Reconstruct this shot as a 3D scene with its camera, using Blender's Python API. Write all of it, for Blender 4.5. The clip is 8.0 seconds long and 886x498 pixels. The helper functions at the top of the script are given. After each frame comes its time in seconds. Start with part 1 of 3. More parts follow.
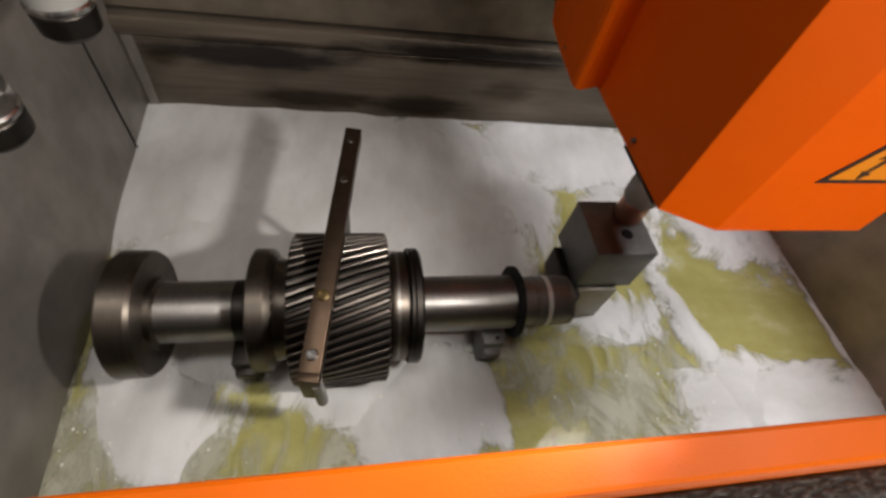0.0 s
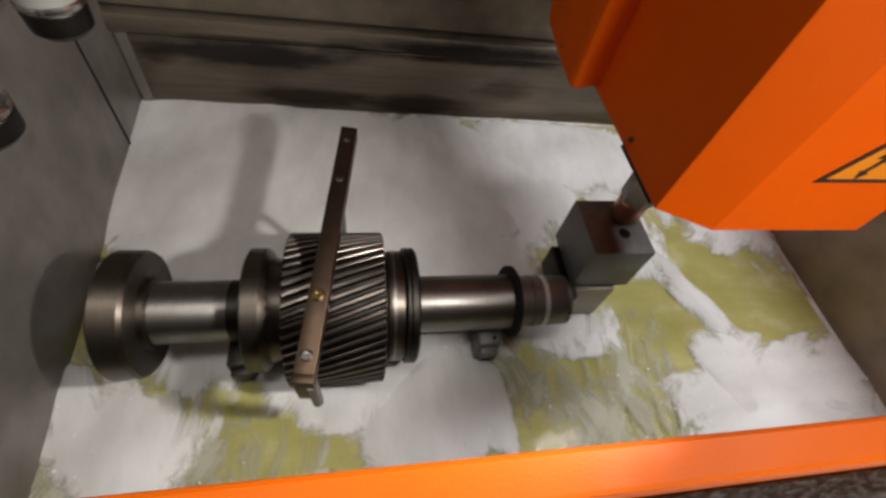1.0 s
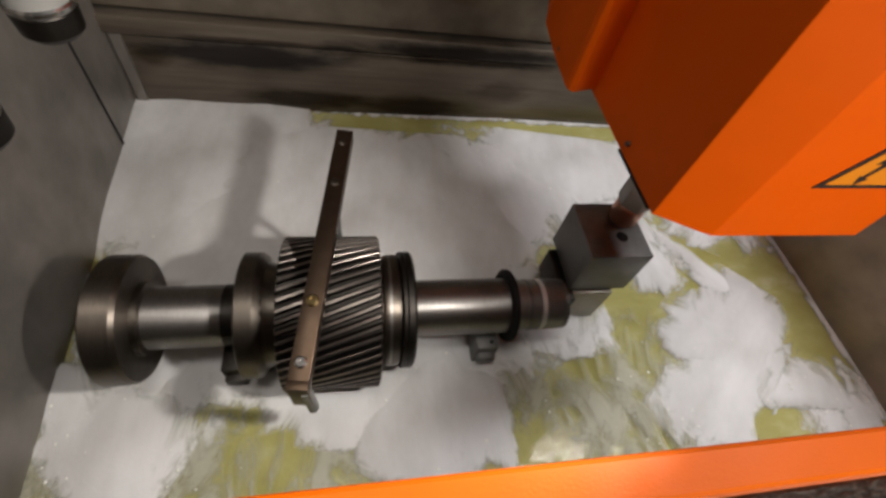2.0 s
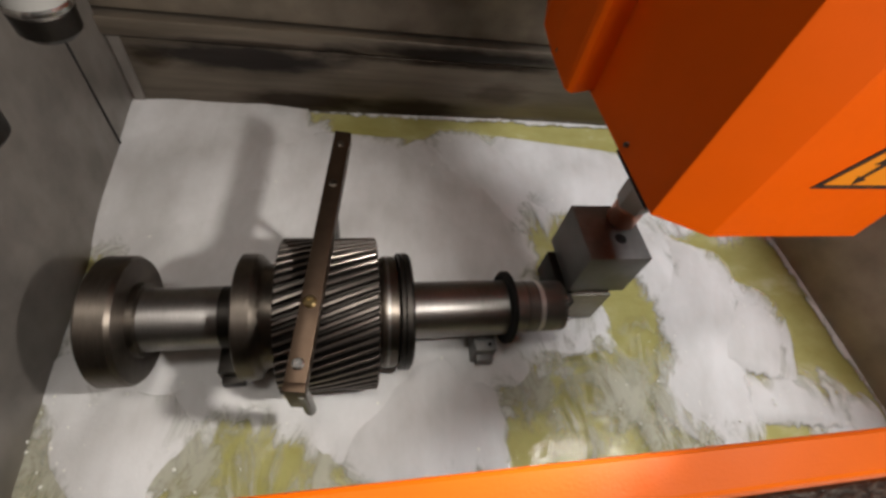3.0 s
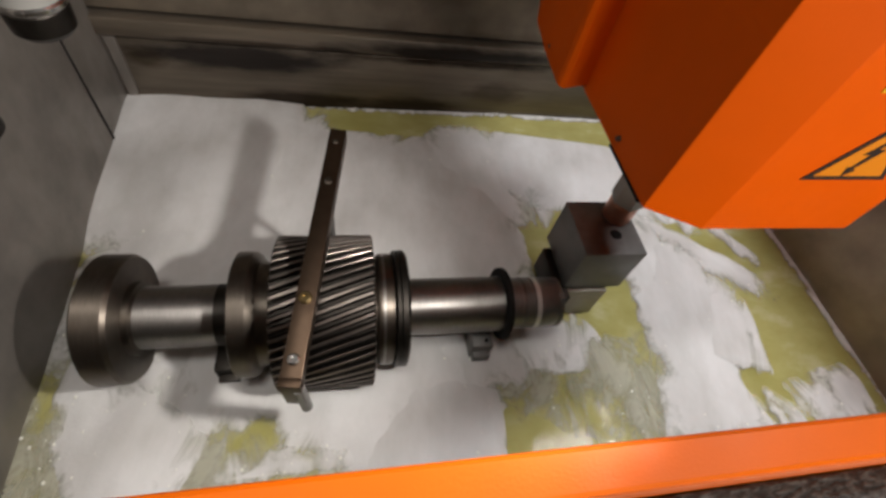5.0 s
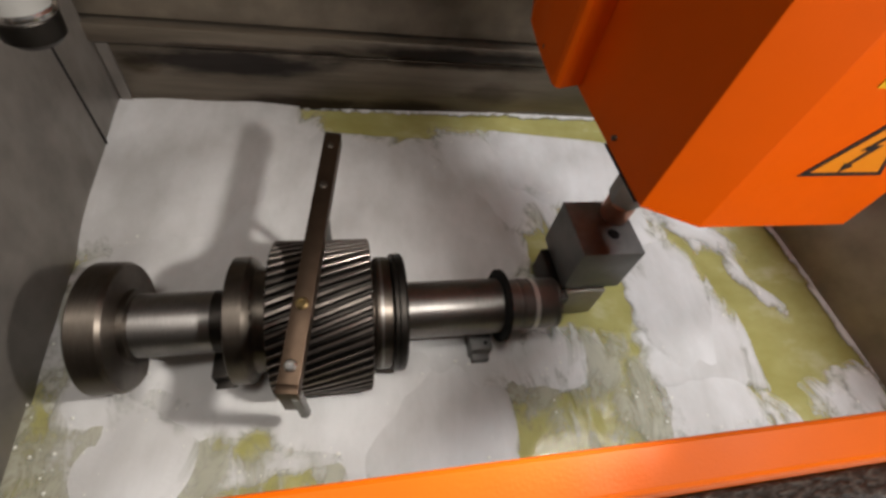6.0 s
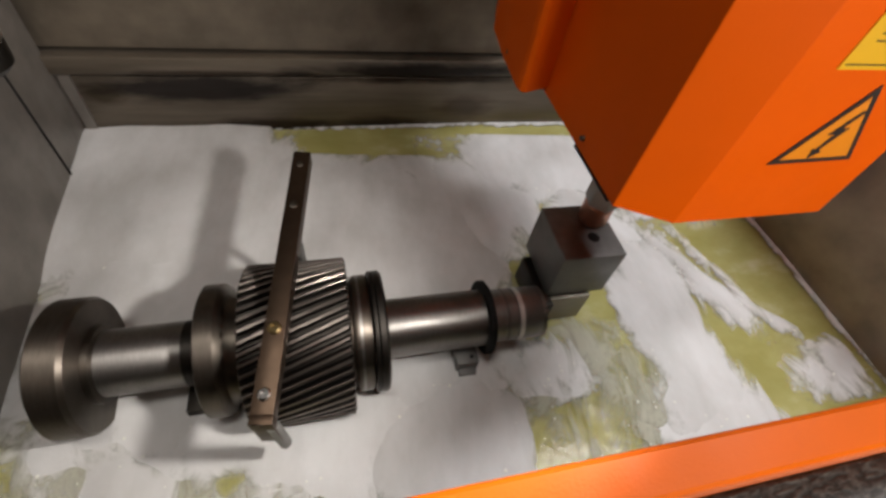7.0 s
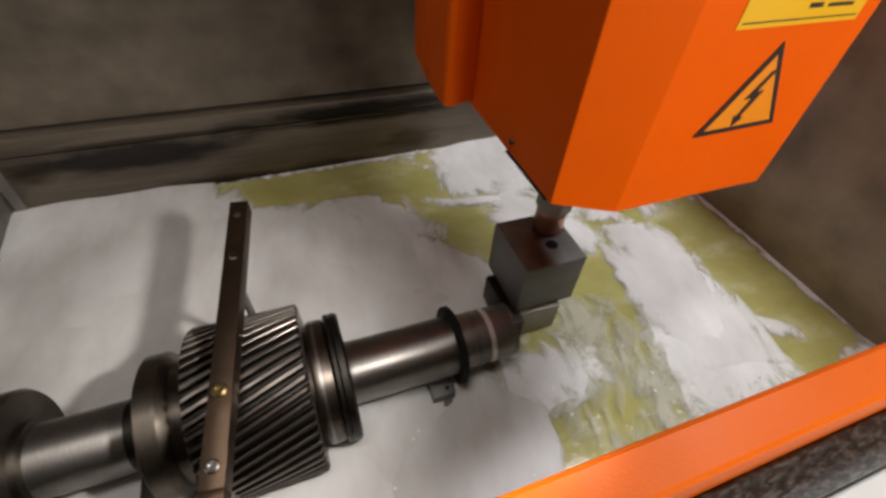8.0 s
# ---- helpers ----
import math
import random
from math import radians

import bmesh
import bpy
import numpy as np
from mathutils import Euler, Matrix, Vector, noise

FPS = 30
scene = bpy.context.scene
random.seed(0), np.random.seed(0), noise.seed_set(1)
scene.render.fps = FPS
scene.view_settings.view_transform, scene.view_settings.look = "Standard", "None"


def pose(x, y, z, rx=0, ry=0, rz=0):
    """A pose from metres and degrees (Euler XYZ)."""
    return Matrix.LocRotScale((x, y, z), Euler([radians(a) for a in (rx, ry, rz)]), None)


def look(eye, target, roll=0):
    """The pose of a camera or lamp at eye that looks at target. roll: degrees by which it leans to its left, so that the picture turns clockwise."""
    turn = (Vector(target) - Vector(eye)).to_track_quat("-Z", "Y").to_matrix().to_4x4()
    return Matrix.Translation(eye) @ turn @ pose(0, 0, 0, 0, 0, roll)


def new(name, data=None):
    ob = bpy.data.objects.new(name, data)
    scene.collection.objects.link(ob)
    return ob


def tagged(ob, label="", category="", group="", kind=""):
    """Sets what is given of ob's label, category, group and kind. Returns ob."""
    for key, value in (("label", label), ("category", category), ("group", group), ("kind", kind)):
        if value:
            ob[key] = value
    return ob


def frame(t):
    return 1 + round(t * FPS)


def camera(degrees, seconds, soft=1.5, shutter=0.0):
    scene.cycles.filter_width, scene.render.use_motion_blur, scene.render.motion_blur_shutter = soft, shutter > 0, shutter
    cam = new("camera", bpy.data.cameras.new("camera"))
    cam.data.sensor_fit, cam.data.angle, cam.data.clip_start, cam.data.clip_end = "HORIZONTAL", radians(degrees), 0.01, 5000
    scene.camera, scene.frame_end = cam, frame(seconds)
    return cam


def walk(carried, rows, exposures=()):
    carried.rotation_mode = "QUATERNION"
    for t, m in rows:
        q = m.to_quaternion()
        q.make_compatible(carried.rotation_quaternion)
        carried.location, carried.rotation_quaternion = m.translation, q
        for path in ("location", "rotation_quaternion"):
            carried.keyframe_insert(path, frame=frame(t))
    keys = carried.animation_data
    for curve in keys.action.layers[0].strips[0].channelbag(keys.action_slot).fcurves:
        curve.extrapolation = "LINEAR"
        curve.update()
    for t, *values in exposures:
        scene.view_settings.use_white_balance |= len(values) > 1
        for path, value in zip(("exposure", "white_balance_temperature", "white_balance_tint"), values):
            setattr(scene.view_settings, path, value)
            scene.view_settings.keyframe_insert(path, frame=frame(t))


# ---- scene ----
# Camera: hand-held over the front rim of an open machine tank
cam = camera(88.9, 8.0, soft=3.0)
PATH = [
    (0, 0.1749, -0.3701, 1.3733, -18.56, -53.61, 14.65),
    (0.5, 0.1761, -0.3659, 1.3728, -18.72, -54.03, 14.73),
    (1, 0.1791, -0.3665, 1.3710, -18.98, -53.72, 14.93),
    (1.5, 0.1825, -0.3580, 1.3717, -19.19, -53.81, 15.04),
    (3, 0.1857, -0.3598, 1.3668, -19.28, -53.17, 15.17),
    (3.5, 0.1872, -0.3633, 1.3674, -19.11, -53.20, 15.01),
    (4, 0.1889, -0.3660, 1.3673, -19.13, -53.22, 14.97),
    (4.5, 0.1903, -0.3689, 1.3664, -19.31, -53.15, 15.09),
    (6, 0.1950, -0.3656, 1.3626, -19.56, -52.74, 14.08),
    (6.5, 0.2002, -0.3628, 1.3594, -19.77, -52.42, 13.44),
    (7, 0.2198, -0.3629, 1.3485, -20.79, -50.50, 11.47),
    (7.5, 0.2479, -0.3659, 1.3427, -21.52, -48.21, 7.63),
    (8, 0.2679, -0.3700, 1.3195, -23.47, -45.59, 4.76),
]


def eye_pose(x, y, z, yaw, pitch, roll):
    """Yaw about the vertical, then pitch, then a turn about the line of sight."""
    return pose(x, y, z, 90 + pitch, 0, yaw) @ pose(0, 0, 0, 0, 0, roll)


walk(cam, [(t, eye_pose(*row)) for t, *row in PATH])

# ---- light ----
world = bpy.data.worlds.new("hall_air")
world.use_nodes = True
scene.world = world
wbg = world.node_tree.nodes["Background"]
wbg.inputs["Color"].default_value = (0.9, 0.95, 1.0, 1)
wbg.inputs["Strength"].default_value = 0.05


def area_lamp(name, m, sx, sy, watts, color):
    data = bpy.data.lights.new(name, "AREA")
    data.shape, data.size, data.size_y, data.energy, data.color = "RECTANGLE", sx, sy, watts, color
    ob = new(name, data)
    ob.matrix_basis = m
    return ob


def spot_lamp(name, m, watts, cone, blend, radius, color):
    data = bpy.data.lights.new(name, "SPOT")
    data.energy, data.spot_size, data.spot_blend, data.shadow_soft_size, data.color = watts, radians(cone), blend, radius, color
    ob = new(name, data)
    ob.matrix_basis = m
    return ob


# a gooseneck lamp beside the camera, then unseen lamps around the tank
spot_lamp("work_lamp", look((0.515, -0.255, 1.225), (-0.50, 0.25, 0.55)), 26.0, 99, 1.0, 0.024, (1.0, 0.94, 0.88))
# low fill lamp, added to light the hood front but not the foam
area_lamp("hood_fill", look((1.1, -1.7, 1.6), (0.6, 0.0, 1.1)), 0.9, 0.3, 33, (1.0, 0.94, 0.88))
# overhead fill, added to brighten the left foam and side wall
area_lamp("unseen_overhead_lamp", look((-0.08, -0.40, 2.95), (-0.2, 0.05, 0.5)), 0.7, 0.3, 13, (1.0, 0.94, 0.88))
area_lamp("unseen_overhead_lamp", look((1.62, 0.18, 3.12), (1.0, 0.25, 0.5)), 0.3, 1.1, 68, (1.0, 0.98, 0.98))
scene.view_settings.exposure = 0.0


# ---- materials ----
class Mat:
    """A small wrapper round a node material."""

    def __init__(self, name, color, rough=0.5, metal=0.0, spec=0.5):
        self.m = bpy.data.materials.new(name)
        self.m.use_nodes = True
        self.t = self.m.node_tree
        self.b = self.t.nodes["Principled BSDF"]
        self.b.inputs["Base Color"].default_value = (*color, 1)
        self.b.inputs["Roughness"].default_value = rough
        self.b.inputs["Metallic"].default_value = metal
        self.b.inputs["Specular IOR Level"].default_value = spec
        self.co = self.t.nodes.new("ShaderNodeTexCoord").outputs["Object"]

    def node(self, kind, **values):
        n = self.t.nodes.new(kind)
        for key, v in values.items():
            n.inputs[key.replace("_", " ")].default_value = v
        return n

    def noise(self, scale, detail=4.0, stretch=(1, 1, 1), rough=0.55, swirl=0.0):
        mp = self.node("ShaderNodeMapping", Scale=stretch)
        self.t.links.new(self.co, mp.inputs["Vector"])
        n = self.node("ShaderNodeTexNoise", Scale=scale, Detail=detail, Roughness=rough, Distortion=swirl)
        self.t.links.new(mp.outputs["Vector"], n.inputs["Vector"])
        return n.outputs["Fac"]

    def ramp(self, fac, *stops):
        r = self.t.nodes.new("ShaderNodeValToRGB")
        self.t.links.new(fac, r.inputs["Fac"])
        el = r.color_ramp.elements
        while len(el) < len(stops):
            el.new(0.5)
        for e, (p, c) in zip(el, stops):
            e.position = p
            e.color = (*c, 1) if len(c) == 3 else c
        return r.outputs["Color"]

    def mix(self, fac, a, b, how="MIX"):
        n = self.t.nodes.new("ShaderNodeMix")
        n.data_type, n.blend_type = "RGBA", how
        for i, v in ((0, fac), (6, a), (7, b)):
            if isinstance(v, (int, float)):
                n.inputs[i].default_value = v
            elif isinstance(v, tuple):
                n.inputs[i].default_value = (*v, 1)
            else:
                self.t.links.new(v, n.inputs[i])
        return n.outputs[2]

    def dark_oval(self, c, centre, reach, tone, wild=1.5, soft=0.6):
        """Darkens a ragged oval patch on an upright sheet; centre and reach in x and z."""
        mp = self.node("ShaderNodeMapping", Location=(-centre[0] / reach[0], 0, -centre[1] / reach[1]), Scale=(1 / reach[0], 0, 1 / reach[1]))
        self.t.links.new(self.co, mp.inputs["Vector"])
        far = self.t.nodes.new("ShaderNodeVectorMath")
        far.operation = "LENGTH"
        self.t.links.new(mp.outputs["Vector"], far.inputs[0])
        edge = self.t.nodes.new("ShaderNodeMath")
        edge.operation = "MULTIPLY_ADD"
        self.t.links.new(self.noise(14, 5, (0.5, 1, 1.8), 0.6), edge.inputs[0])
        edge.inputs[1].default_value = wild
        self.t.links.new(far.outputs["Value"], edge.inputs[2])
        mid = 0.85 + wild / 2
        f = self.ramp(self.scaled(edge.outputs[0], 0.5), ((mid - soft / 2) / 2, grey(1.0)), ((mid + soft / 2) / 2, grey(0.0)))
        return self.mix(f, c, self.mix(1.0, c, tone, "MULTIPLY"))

    def scaled(self, value, k):
        n = self.t.nodes.new("ShaderNodeMath")
        n.operation = "MULTIPLY"
        self.t.links.new(value, n.inputs[0])
        n.inputs[1].default_value = k
        return n.outputs[0]

    def color(self, out):
        self.t.links.new(out, self.b.inputs["Base Color"])
        return self

    def rough(self, out):
        self.t.links.new(out, self.b.inputs["Roughness"])
        return self

    def bump(self, fac, strength, distance=0.001):
        n = self.node("ShaderNodeBump", Strength=strength, Distance=distance)
        self.t.links.new(fac, n.inputs["Height"])
        if self.b.inputs["Normal"].is_linked:
            self.t.links.new(self.b.inputs["Normal"].links[0].from_socket, n.inputs["Normal"])
        self.t.links.new(n.outputs["Normal"], self.b.inputs["Normal"])
        return self


def grey(v):
    return (v, v, v)


def steel(name, lo, hi, rough_lo, rough_hi, stretch, scale=60, tint=(1, 0.97, 0.93), metal=1.0, lathed=False):
    """Bare metal with fine machining marks along one way and cloudy staining."""
    k = Mat(name, grey(hi), rough_hi, metal)
    fine = k.noise(scale, 3, stretch)
    cloud = k.noise(9, 5)
    c = k.ramp(cloud, (0.3, tuple(lo * q for q in tint)), (0.7, tuple(hi * q for q in tint)))
    c = k.mix(0.35, c, k.ramp(fine, (0.3, grey(0.5)), (0.7, grey(1.0))), "MULTIPLY")
    k.color(c).rough(k.ramp(cloud, (0.3, grey(rough_hi)), (0.7, grey(rough_lo))))
    k.bump(fine, 0.25, 0.0004)
    if lathed:
        tg = k.t.nodes.new("ShaderNodeTangent")
        tg.direction_type, tg.axis = "RADIAL", "X"
        k.t.links.new(tg.outputs["Tangent"], k.b.inputs["Tangent"])
        k.b.inputs["Anisotropic"].default_value = 0.75
        k.b.inputs["Anisotropic Rotation"].default_value = 0.25
    return k.m


def painted(name, color, rough, worn=0.75, spec=0.5, chips=False):
    k = Mat(name, color, rough, 0.0, spec)
    cloud = k.noise(5, 6)
    grain = k.noise(350, 3)
    dark = tuple(worn * c for c in color)
    c = k.ramp(cloud, (0.3, dark), (0.65, color))
    if chips:
        spots = k.ramp(k.noise(75, 2, (1, 1, 1), 0.4), (0.79, grey(0.0)), (0.84, grey(1.0)))
        c = k.mix(spots, c, (0.16, 0.06, 0.03))
    k.color(c)
    k.rough(k.ramp(k.noise(14, 5), (0.3, grey(rough + 0.12)), (0.7, grey(rough - 0.05))))
    k.bump(grain, 0.35, 0.0006)
    return k.m


TURNED = steel("turned_steel", 0.24, 0.38, 0.44, 0.54, (9, 1, 1), 70, (1, 0.95, 0.9), 1.0, True)
END_STEEL = steel("machined_end_steel", 0.20, 0.32, 0.32, 0.42, (9, 1, 1), 70, (1, 0.94, 0.88), 0.85)
DULL = steel("dull_steel", 0.10, 0.19, 0.42, 0.5, (6, 1, 1), 50, (1, 0.86, 0.72), 1.0, True)
GEAR = steel("gear_steel", 0.16, 0.30, 0.32, 0.44, (1, 1, 1), 60, (1, 0.86, 0.77))
DARK = steel("dark_and_shade_steel", 0.025, 0.06, 0.36, 0.5, (1, 1, 1), 60, (1, 0.9, 0.8))
BRIGHT = steel("polished_steel", 0.62, 0.8, 0.3, 0.4, (9, 1, 1), 70, (1, 0.97, 0.93), 0.5)
BROWN = steel("oiled_bar_steel", 0.065, 0.115, 0.38, 0.5, (1, 1, 1), 40, (1, 0.68, 0.47))
BLOCK = steel("milled_steel", 0.15, 0.23, 0.40, 0.52, (1, 1, 8), 60, (1, 0.98, 0.94), 0.45)
CHROME = steel("chrome", 0.45, 0.6, 0.2, 0.3, (1, 1, 1), 30)
COPPER = steel("copper", 0.62, 0.88, 0.3, 0.42, (1, 1, 1), 40, (0.95, 0.52, 0.38), 0.7)
BRASS = steel("brass", 0.28, 0.42, 0.25, 0.4, (1, 1, 1), 40, (1, 0.75, 0.35))


def stained_shaded_sheet(name, lo, hi, tint, dark_ovals=(), metal=0.8):
    """Stainless sheet with sideways-drawn streaks and ragged dark ovals, some painting the shade at the ledge."""
    k = Mat(name, grey(hi), 0.35, metal)
    cloud = k.noise(5, 5, (0.4, 1, 1.6))
    streak = k.noise(16, 4, (0.3, 1, 5))
    c = k.ramp(cloud, (0.3, tuple(lo * q for q in tint)), (0.72, tuple(hi * q for q in tint)))
    c = k.mix(0.4, c, k.ramp(streak, (0.35, grey(0.5)), (0.65, grey(1.0))), "MULTIPLY")
    for centre, reach, tone in dark_ovals:
        c = k.dark_oval(c, centre, reach, tone)
    k.color(c).rough(k.ramp(cloud, (0.3, grey(0.46)), (0.7, grey(0.32))))
    k.bump(k.noise(40, 4, (0.3, 1, 2)), 0.15, 0.001)
    return k.m


STAINLESS = stained_shaded_sheet("stained_shaded_stainless", 0.12, 0.22, (1, 0.84, 0.66), [
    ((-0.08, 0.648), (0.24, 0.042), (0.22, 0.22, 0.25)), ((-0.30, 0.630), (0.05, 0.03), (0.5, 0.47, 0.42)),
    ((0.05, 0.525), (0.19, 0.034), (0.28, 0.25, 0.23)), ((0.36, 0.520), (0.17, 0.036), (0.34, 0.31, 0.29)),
    # the first oval here paints the shade under the ledge
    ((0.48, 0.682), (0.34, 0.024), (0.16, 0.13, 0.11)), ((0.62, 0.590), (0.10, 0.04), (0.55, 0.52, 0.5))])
LEDGE_SHEET = stained_shaded_sheet("tan_ledge_sheet", 0.12, 0.19, (1, 0.83, 0.64), [
    # the first oval paints the shaded gap along the ledge
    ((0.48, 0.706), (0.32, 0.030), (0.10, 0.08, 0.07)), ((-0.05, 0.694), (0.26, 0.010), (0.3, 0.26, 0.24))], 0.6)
UPPER_SHEET = steel("tan_stainless", 0.115, 0.22, 0.34, 0.46, (0.4, 1, 3), 7, (1, 0.83, 0.63), 0.6)
END_SHEET = steel("brown_stained_sheet", 0.22, 0.37, 0.38, 0.5, (1, 0.6, 1.5), 6, (1, 0.80, 0.60), 0.4)
SIDE_SHEET = steel("grey_sheet", 0.19, 0.29, 0.36, 0.5, (1, 1, 0.6), 8, (1, 0.91, 0.82), 0.6)
RUBBER = Mat("black_rubber", (0.008, 0.0075, 0.007), 0.75, 0.0, 0.2).m
ORANGE = painted("orange_enamel", (0.76, 0.104, 0.0003), 0.5, 0.9, 0.1)
RIM_ORANGE = painted("worn_orange_enamel", (0.56, 0.098, 0.002), 0.38, 0.82, 0.1, True)
PALE = painted("grey_white_paint", (0.5, 0.5, 0.48), 0.5)
WHITE_PAINT = painted("cream_coating", (0.24, 0.235, 0.22), 0.35)
BLACK_PRINT = Mat("black_print", (0.015, 0.012, 0.01), 0.5).m
SIGN = painted("amber_sign_film", (0.78, 0.25, 0.008), 0.4, 0.95)
LABEL = painted("yellow_label_film", (0.75, 0.42, 0.006), 0.4, 0.95)
OCHRE = steel("yellowish_steel", 0.3, 0.42, 0.4, 0.5, (1, 1, 6), 40, (1, 0.93, 0.76), 0.4)
CONCRETE = painted("grey_floor_paint", (0.2, 0.2, 0.19), 0.6)
HALL = painted("hall_plaster", (0.16, 0.155, 0.15), 0.8)


def mat_mesh_mat():
    k = Mat("dark_rubber_mat", (0.03, 0.035, 0.032), 0.4)
    n = k.noise(90, 5, (1, 2.5, 1))
    k.color(k.ramp(n, (0.45, (0.015, 0.018, 0.017)), (0.75, (0.12, 0.13, 0.12)))).bump(n, 0.8, 0.003)
    return k.m


MAT = mat_mesh_mat()


def liquid_mat():
    """Olive, slightly milky coolant: glossy, with pale clouds of fine bubbles in it."""
    k = Mat("olive_coolant", (0.22, 0.2, 0.04), 0.09, 0.0, 0.11)
    swirl = k.noise(7, 6, (1, 1.6, 1), 0.6)
    c = k.ramp(swirl, (0.36, (0.34, 0.315, 0.105)), (0.56, (0.40, 0.375, 0.145)), (0.74, (0.54, 0.52, 0.32)))
    k.color(c).bump(k.noise(22, 3), 0.3, 0.007).bump(k.noise(130, 2), 0.3, 0.0015)
    return k.m


LIQUID = liquid_mat()


def foam_mat(name, lo, hi, edge, wild, thin, thick, most):
    """White foam that thins out to a milky veil at its low edges."""
    k = Mat(name, hi, 0.65)
    streaks = k.ramp(k.noise(15, 6, (1, 0.45, 1), 0.6), (0.34, (0.80, 0.80, 0.78)), (0.62, grey(1.0)))
    k.color(k.mix(0.7, k.ramp(k.noise(5, 5), (0.3, lo), (0.7, hi)), streaks, "MULTIPLY"))
    k.bump(k.noise(220, 3), 0.25, 0.001).bump(k.noise(22, 4), 0.14, 0.008)
    body = k.b.inputs["Base Color"].links[0].from_socket
    sep = k.t.nodes.new("ShaderNodeSeparateXYZ")
    k.t.links.new(k.co, sep.inputs["Vector"])
    veil = k.t.nodes.new("ShaderNodeMath")
    veil.operation = "MULTIPLY_ADD"
    k.t.links.new(k.noise(9, 9, (1.2, 0.7, 1), 0.66, 1.0), veil.inputs[0])
    veil.inputs[1].default_value = wild
    k.t.links.new(sep.outputs["Z"], veil.inputs[2])
    rng = k.t.nodes.new("ShaderNodeMapRange")
    rng.inputs["From Min"].default_value, rng.inputs["From Max"].default_value = thin, thick
    rng.inputs["To Max"].default_value = most
    rng.interpolation_type = "SMOOTHSTEP"
    k.t.links.new(veil.outputs[0], rng.inputs["Value"])
    k.t.links.new(rng.outputs["Result"], k.b.inputs["Alpha"])
    k.color(k.mix(rng.outputs["Result"], edge, body))
    return k.m


# the paler edge colour is painted in to offset the thin foam's dark fringe
FOAM = foam_mat("white_foam", (0.62, 0.61, 0.60), (0.76, 0.76, 0.76), (0.86, 0.86, 0.80), 0.045, 0.0175, 0.0275, 1.0)
THIN_FOAM = foam_mat("milky_veil", (0.42, 0.41, 0.31), (0.56, 0.55, 0.46), (0.50, 0.49, 0.36), 0.080, 0.0345, 0.0530, 0.85)
BUBBLE = Mat("bubble_film", (0.85, 0.85, 0.78), 0.45).m


# ---- mesh helpers ----
def part(name, bm, material, parent=None, label="", smooth=None):
    """Links a bmesh as one mesh object, under a thing or a part if one is given."""
    if smooth:
        for f in bm.faces:
            f.smooth = True
        for e in bm.edges:
            e.smooth = len(e.link_faces) == 2 and e.calc_face_angle(0) < radians(smooth)
    me = bpy.data.meshes.new(name)
    bm.to_mesh(me)
    bm.free()
    me.materials.append(material)
    ob = new(name, me)
    if parent:
        ob.parent = parent
    return tagged(ob, label)


def thing(name, m, label, category, group="", kind=""):
    ob = new(name)
    ob.empty_display_size = 0.05
    ob.matrix_basis = m
    return tagged(ob, label, category, group, kind)


def box(x0, x1, y0, y1, z0, z1, bevel=0.0, bm=None):
    bm = bm or bmesh.new()
    v = [bm.verts.new((x, y, z)) for z in (z0, z1) for x, y in ((x0, y0), (x1, y0), (x1, y1), (x0, y1))]
    fs = [bm.faces.new([v[i] for i in q]) for q in ((3, 2, 1, 0), (4, 5, 6, 7), (0, 1, 5, 4), (1, 2, 6, 5), (2, 3, 7, 6), (3, 0, 4, 7))]
    if bevel:
        es = list({e for f in fs for e in f.edges})
        bmesh.ops.bevel(bm, geom=es, offset=bevel, segments=2, affect="EDGES", profile=0.5)
    return bm


def lathe(profile, n=96, axis="X", bm=None):
    """A closed turned body; profile: (along, radius) pairs, ends with radius 0."""
    bm = bm or bmesh.new()
    rings = []
    for s, r in profile:
        ring = []
        for i in range(1 if r == 0 else n):
            a = 2 * math.pi * i / n
            p = (s, r * math.cos(a), r * math.sin(a)) if axis == "X" else (r * math.cos(a), r * math.sin(a), s)
            ring.append(bm.verts.new(p))
        rings.append(ring)
    for a, b in zip(rings, rings[1:]):
        for i in range(n):
            j = (i + 1) % n
            q = [a[i % len(a)], a[j % len(a)], b[j % len(b)], b[i % len(b)]]
            q = list(dict.fromkeys(q))
            if len(q) > 2:
                bm.faces.new(q)
    bmesh.ops.recalc_face_normals(bm, faces=bm.faces)
    return bm


def prism(poly, z0, z1, bevel=0.0):
    """An upright prism over a plan polygon."""
    bm = bmesh.new()
    lo = [bm.verts.new((x, y, z0)) for x, y in poly]
    hi = [bm.verts.new((x, y, z1)) for x, y in poly]
    n = len(poly)
    bm.faces.new(lo[::-1]), bm.faces.new(hi)
    for i in range(n):
        bm.faces.new((lo[i], lo[(i + 1) % n], hi[(i + 1) % n], hi[i]))
    bmesh.ops.recalc_face_normals(bm, faces=bm.faces)
    if bevel:
        bmesh.ops.bevel(bm, geom=list(bm.edges), offset=bevel, segments=2, affect="EDGES", profile=0.5)
    return bm


# ---- tank and hall ----
LEFT, RIGHT, FRONT, BACK = -0.378, 1.365, -0.313, 0.749
LEVEL = [(0, 0.481), (0.5, 0.485), (1, 0.493), (1.5, 0.495), (3, 0.501), (3.5, 0.506), (4, 0.512), (4.5, 0.516), (6, 0.523), (6.5, 0.526), (7, 0.531), (7.5, 0.535), (8, 0.541)]


def structure(name, bm, material, label, category, smooth=None):
    return tagged(part(name, bm, material, None, label, smooth), label, category, "", "structure")


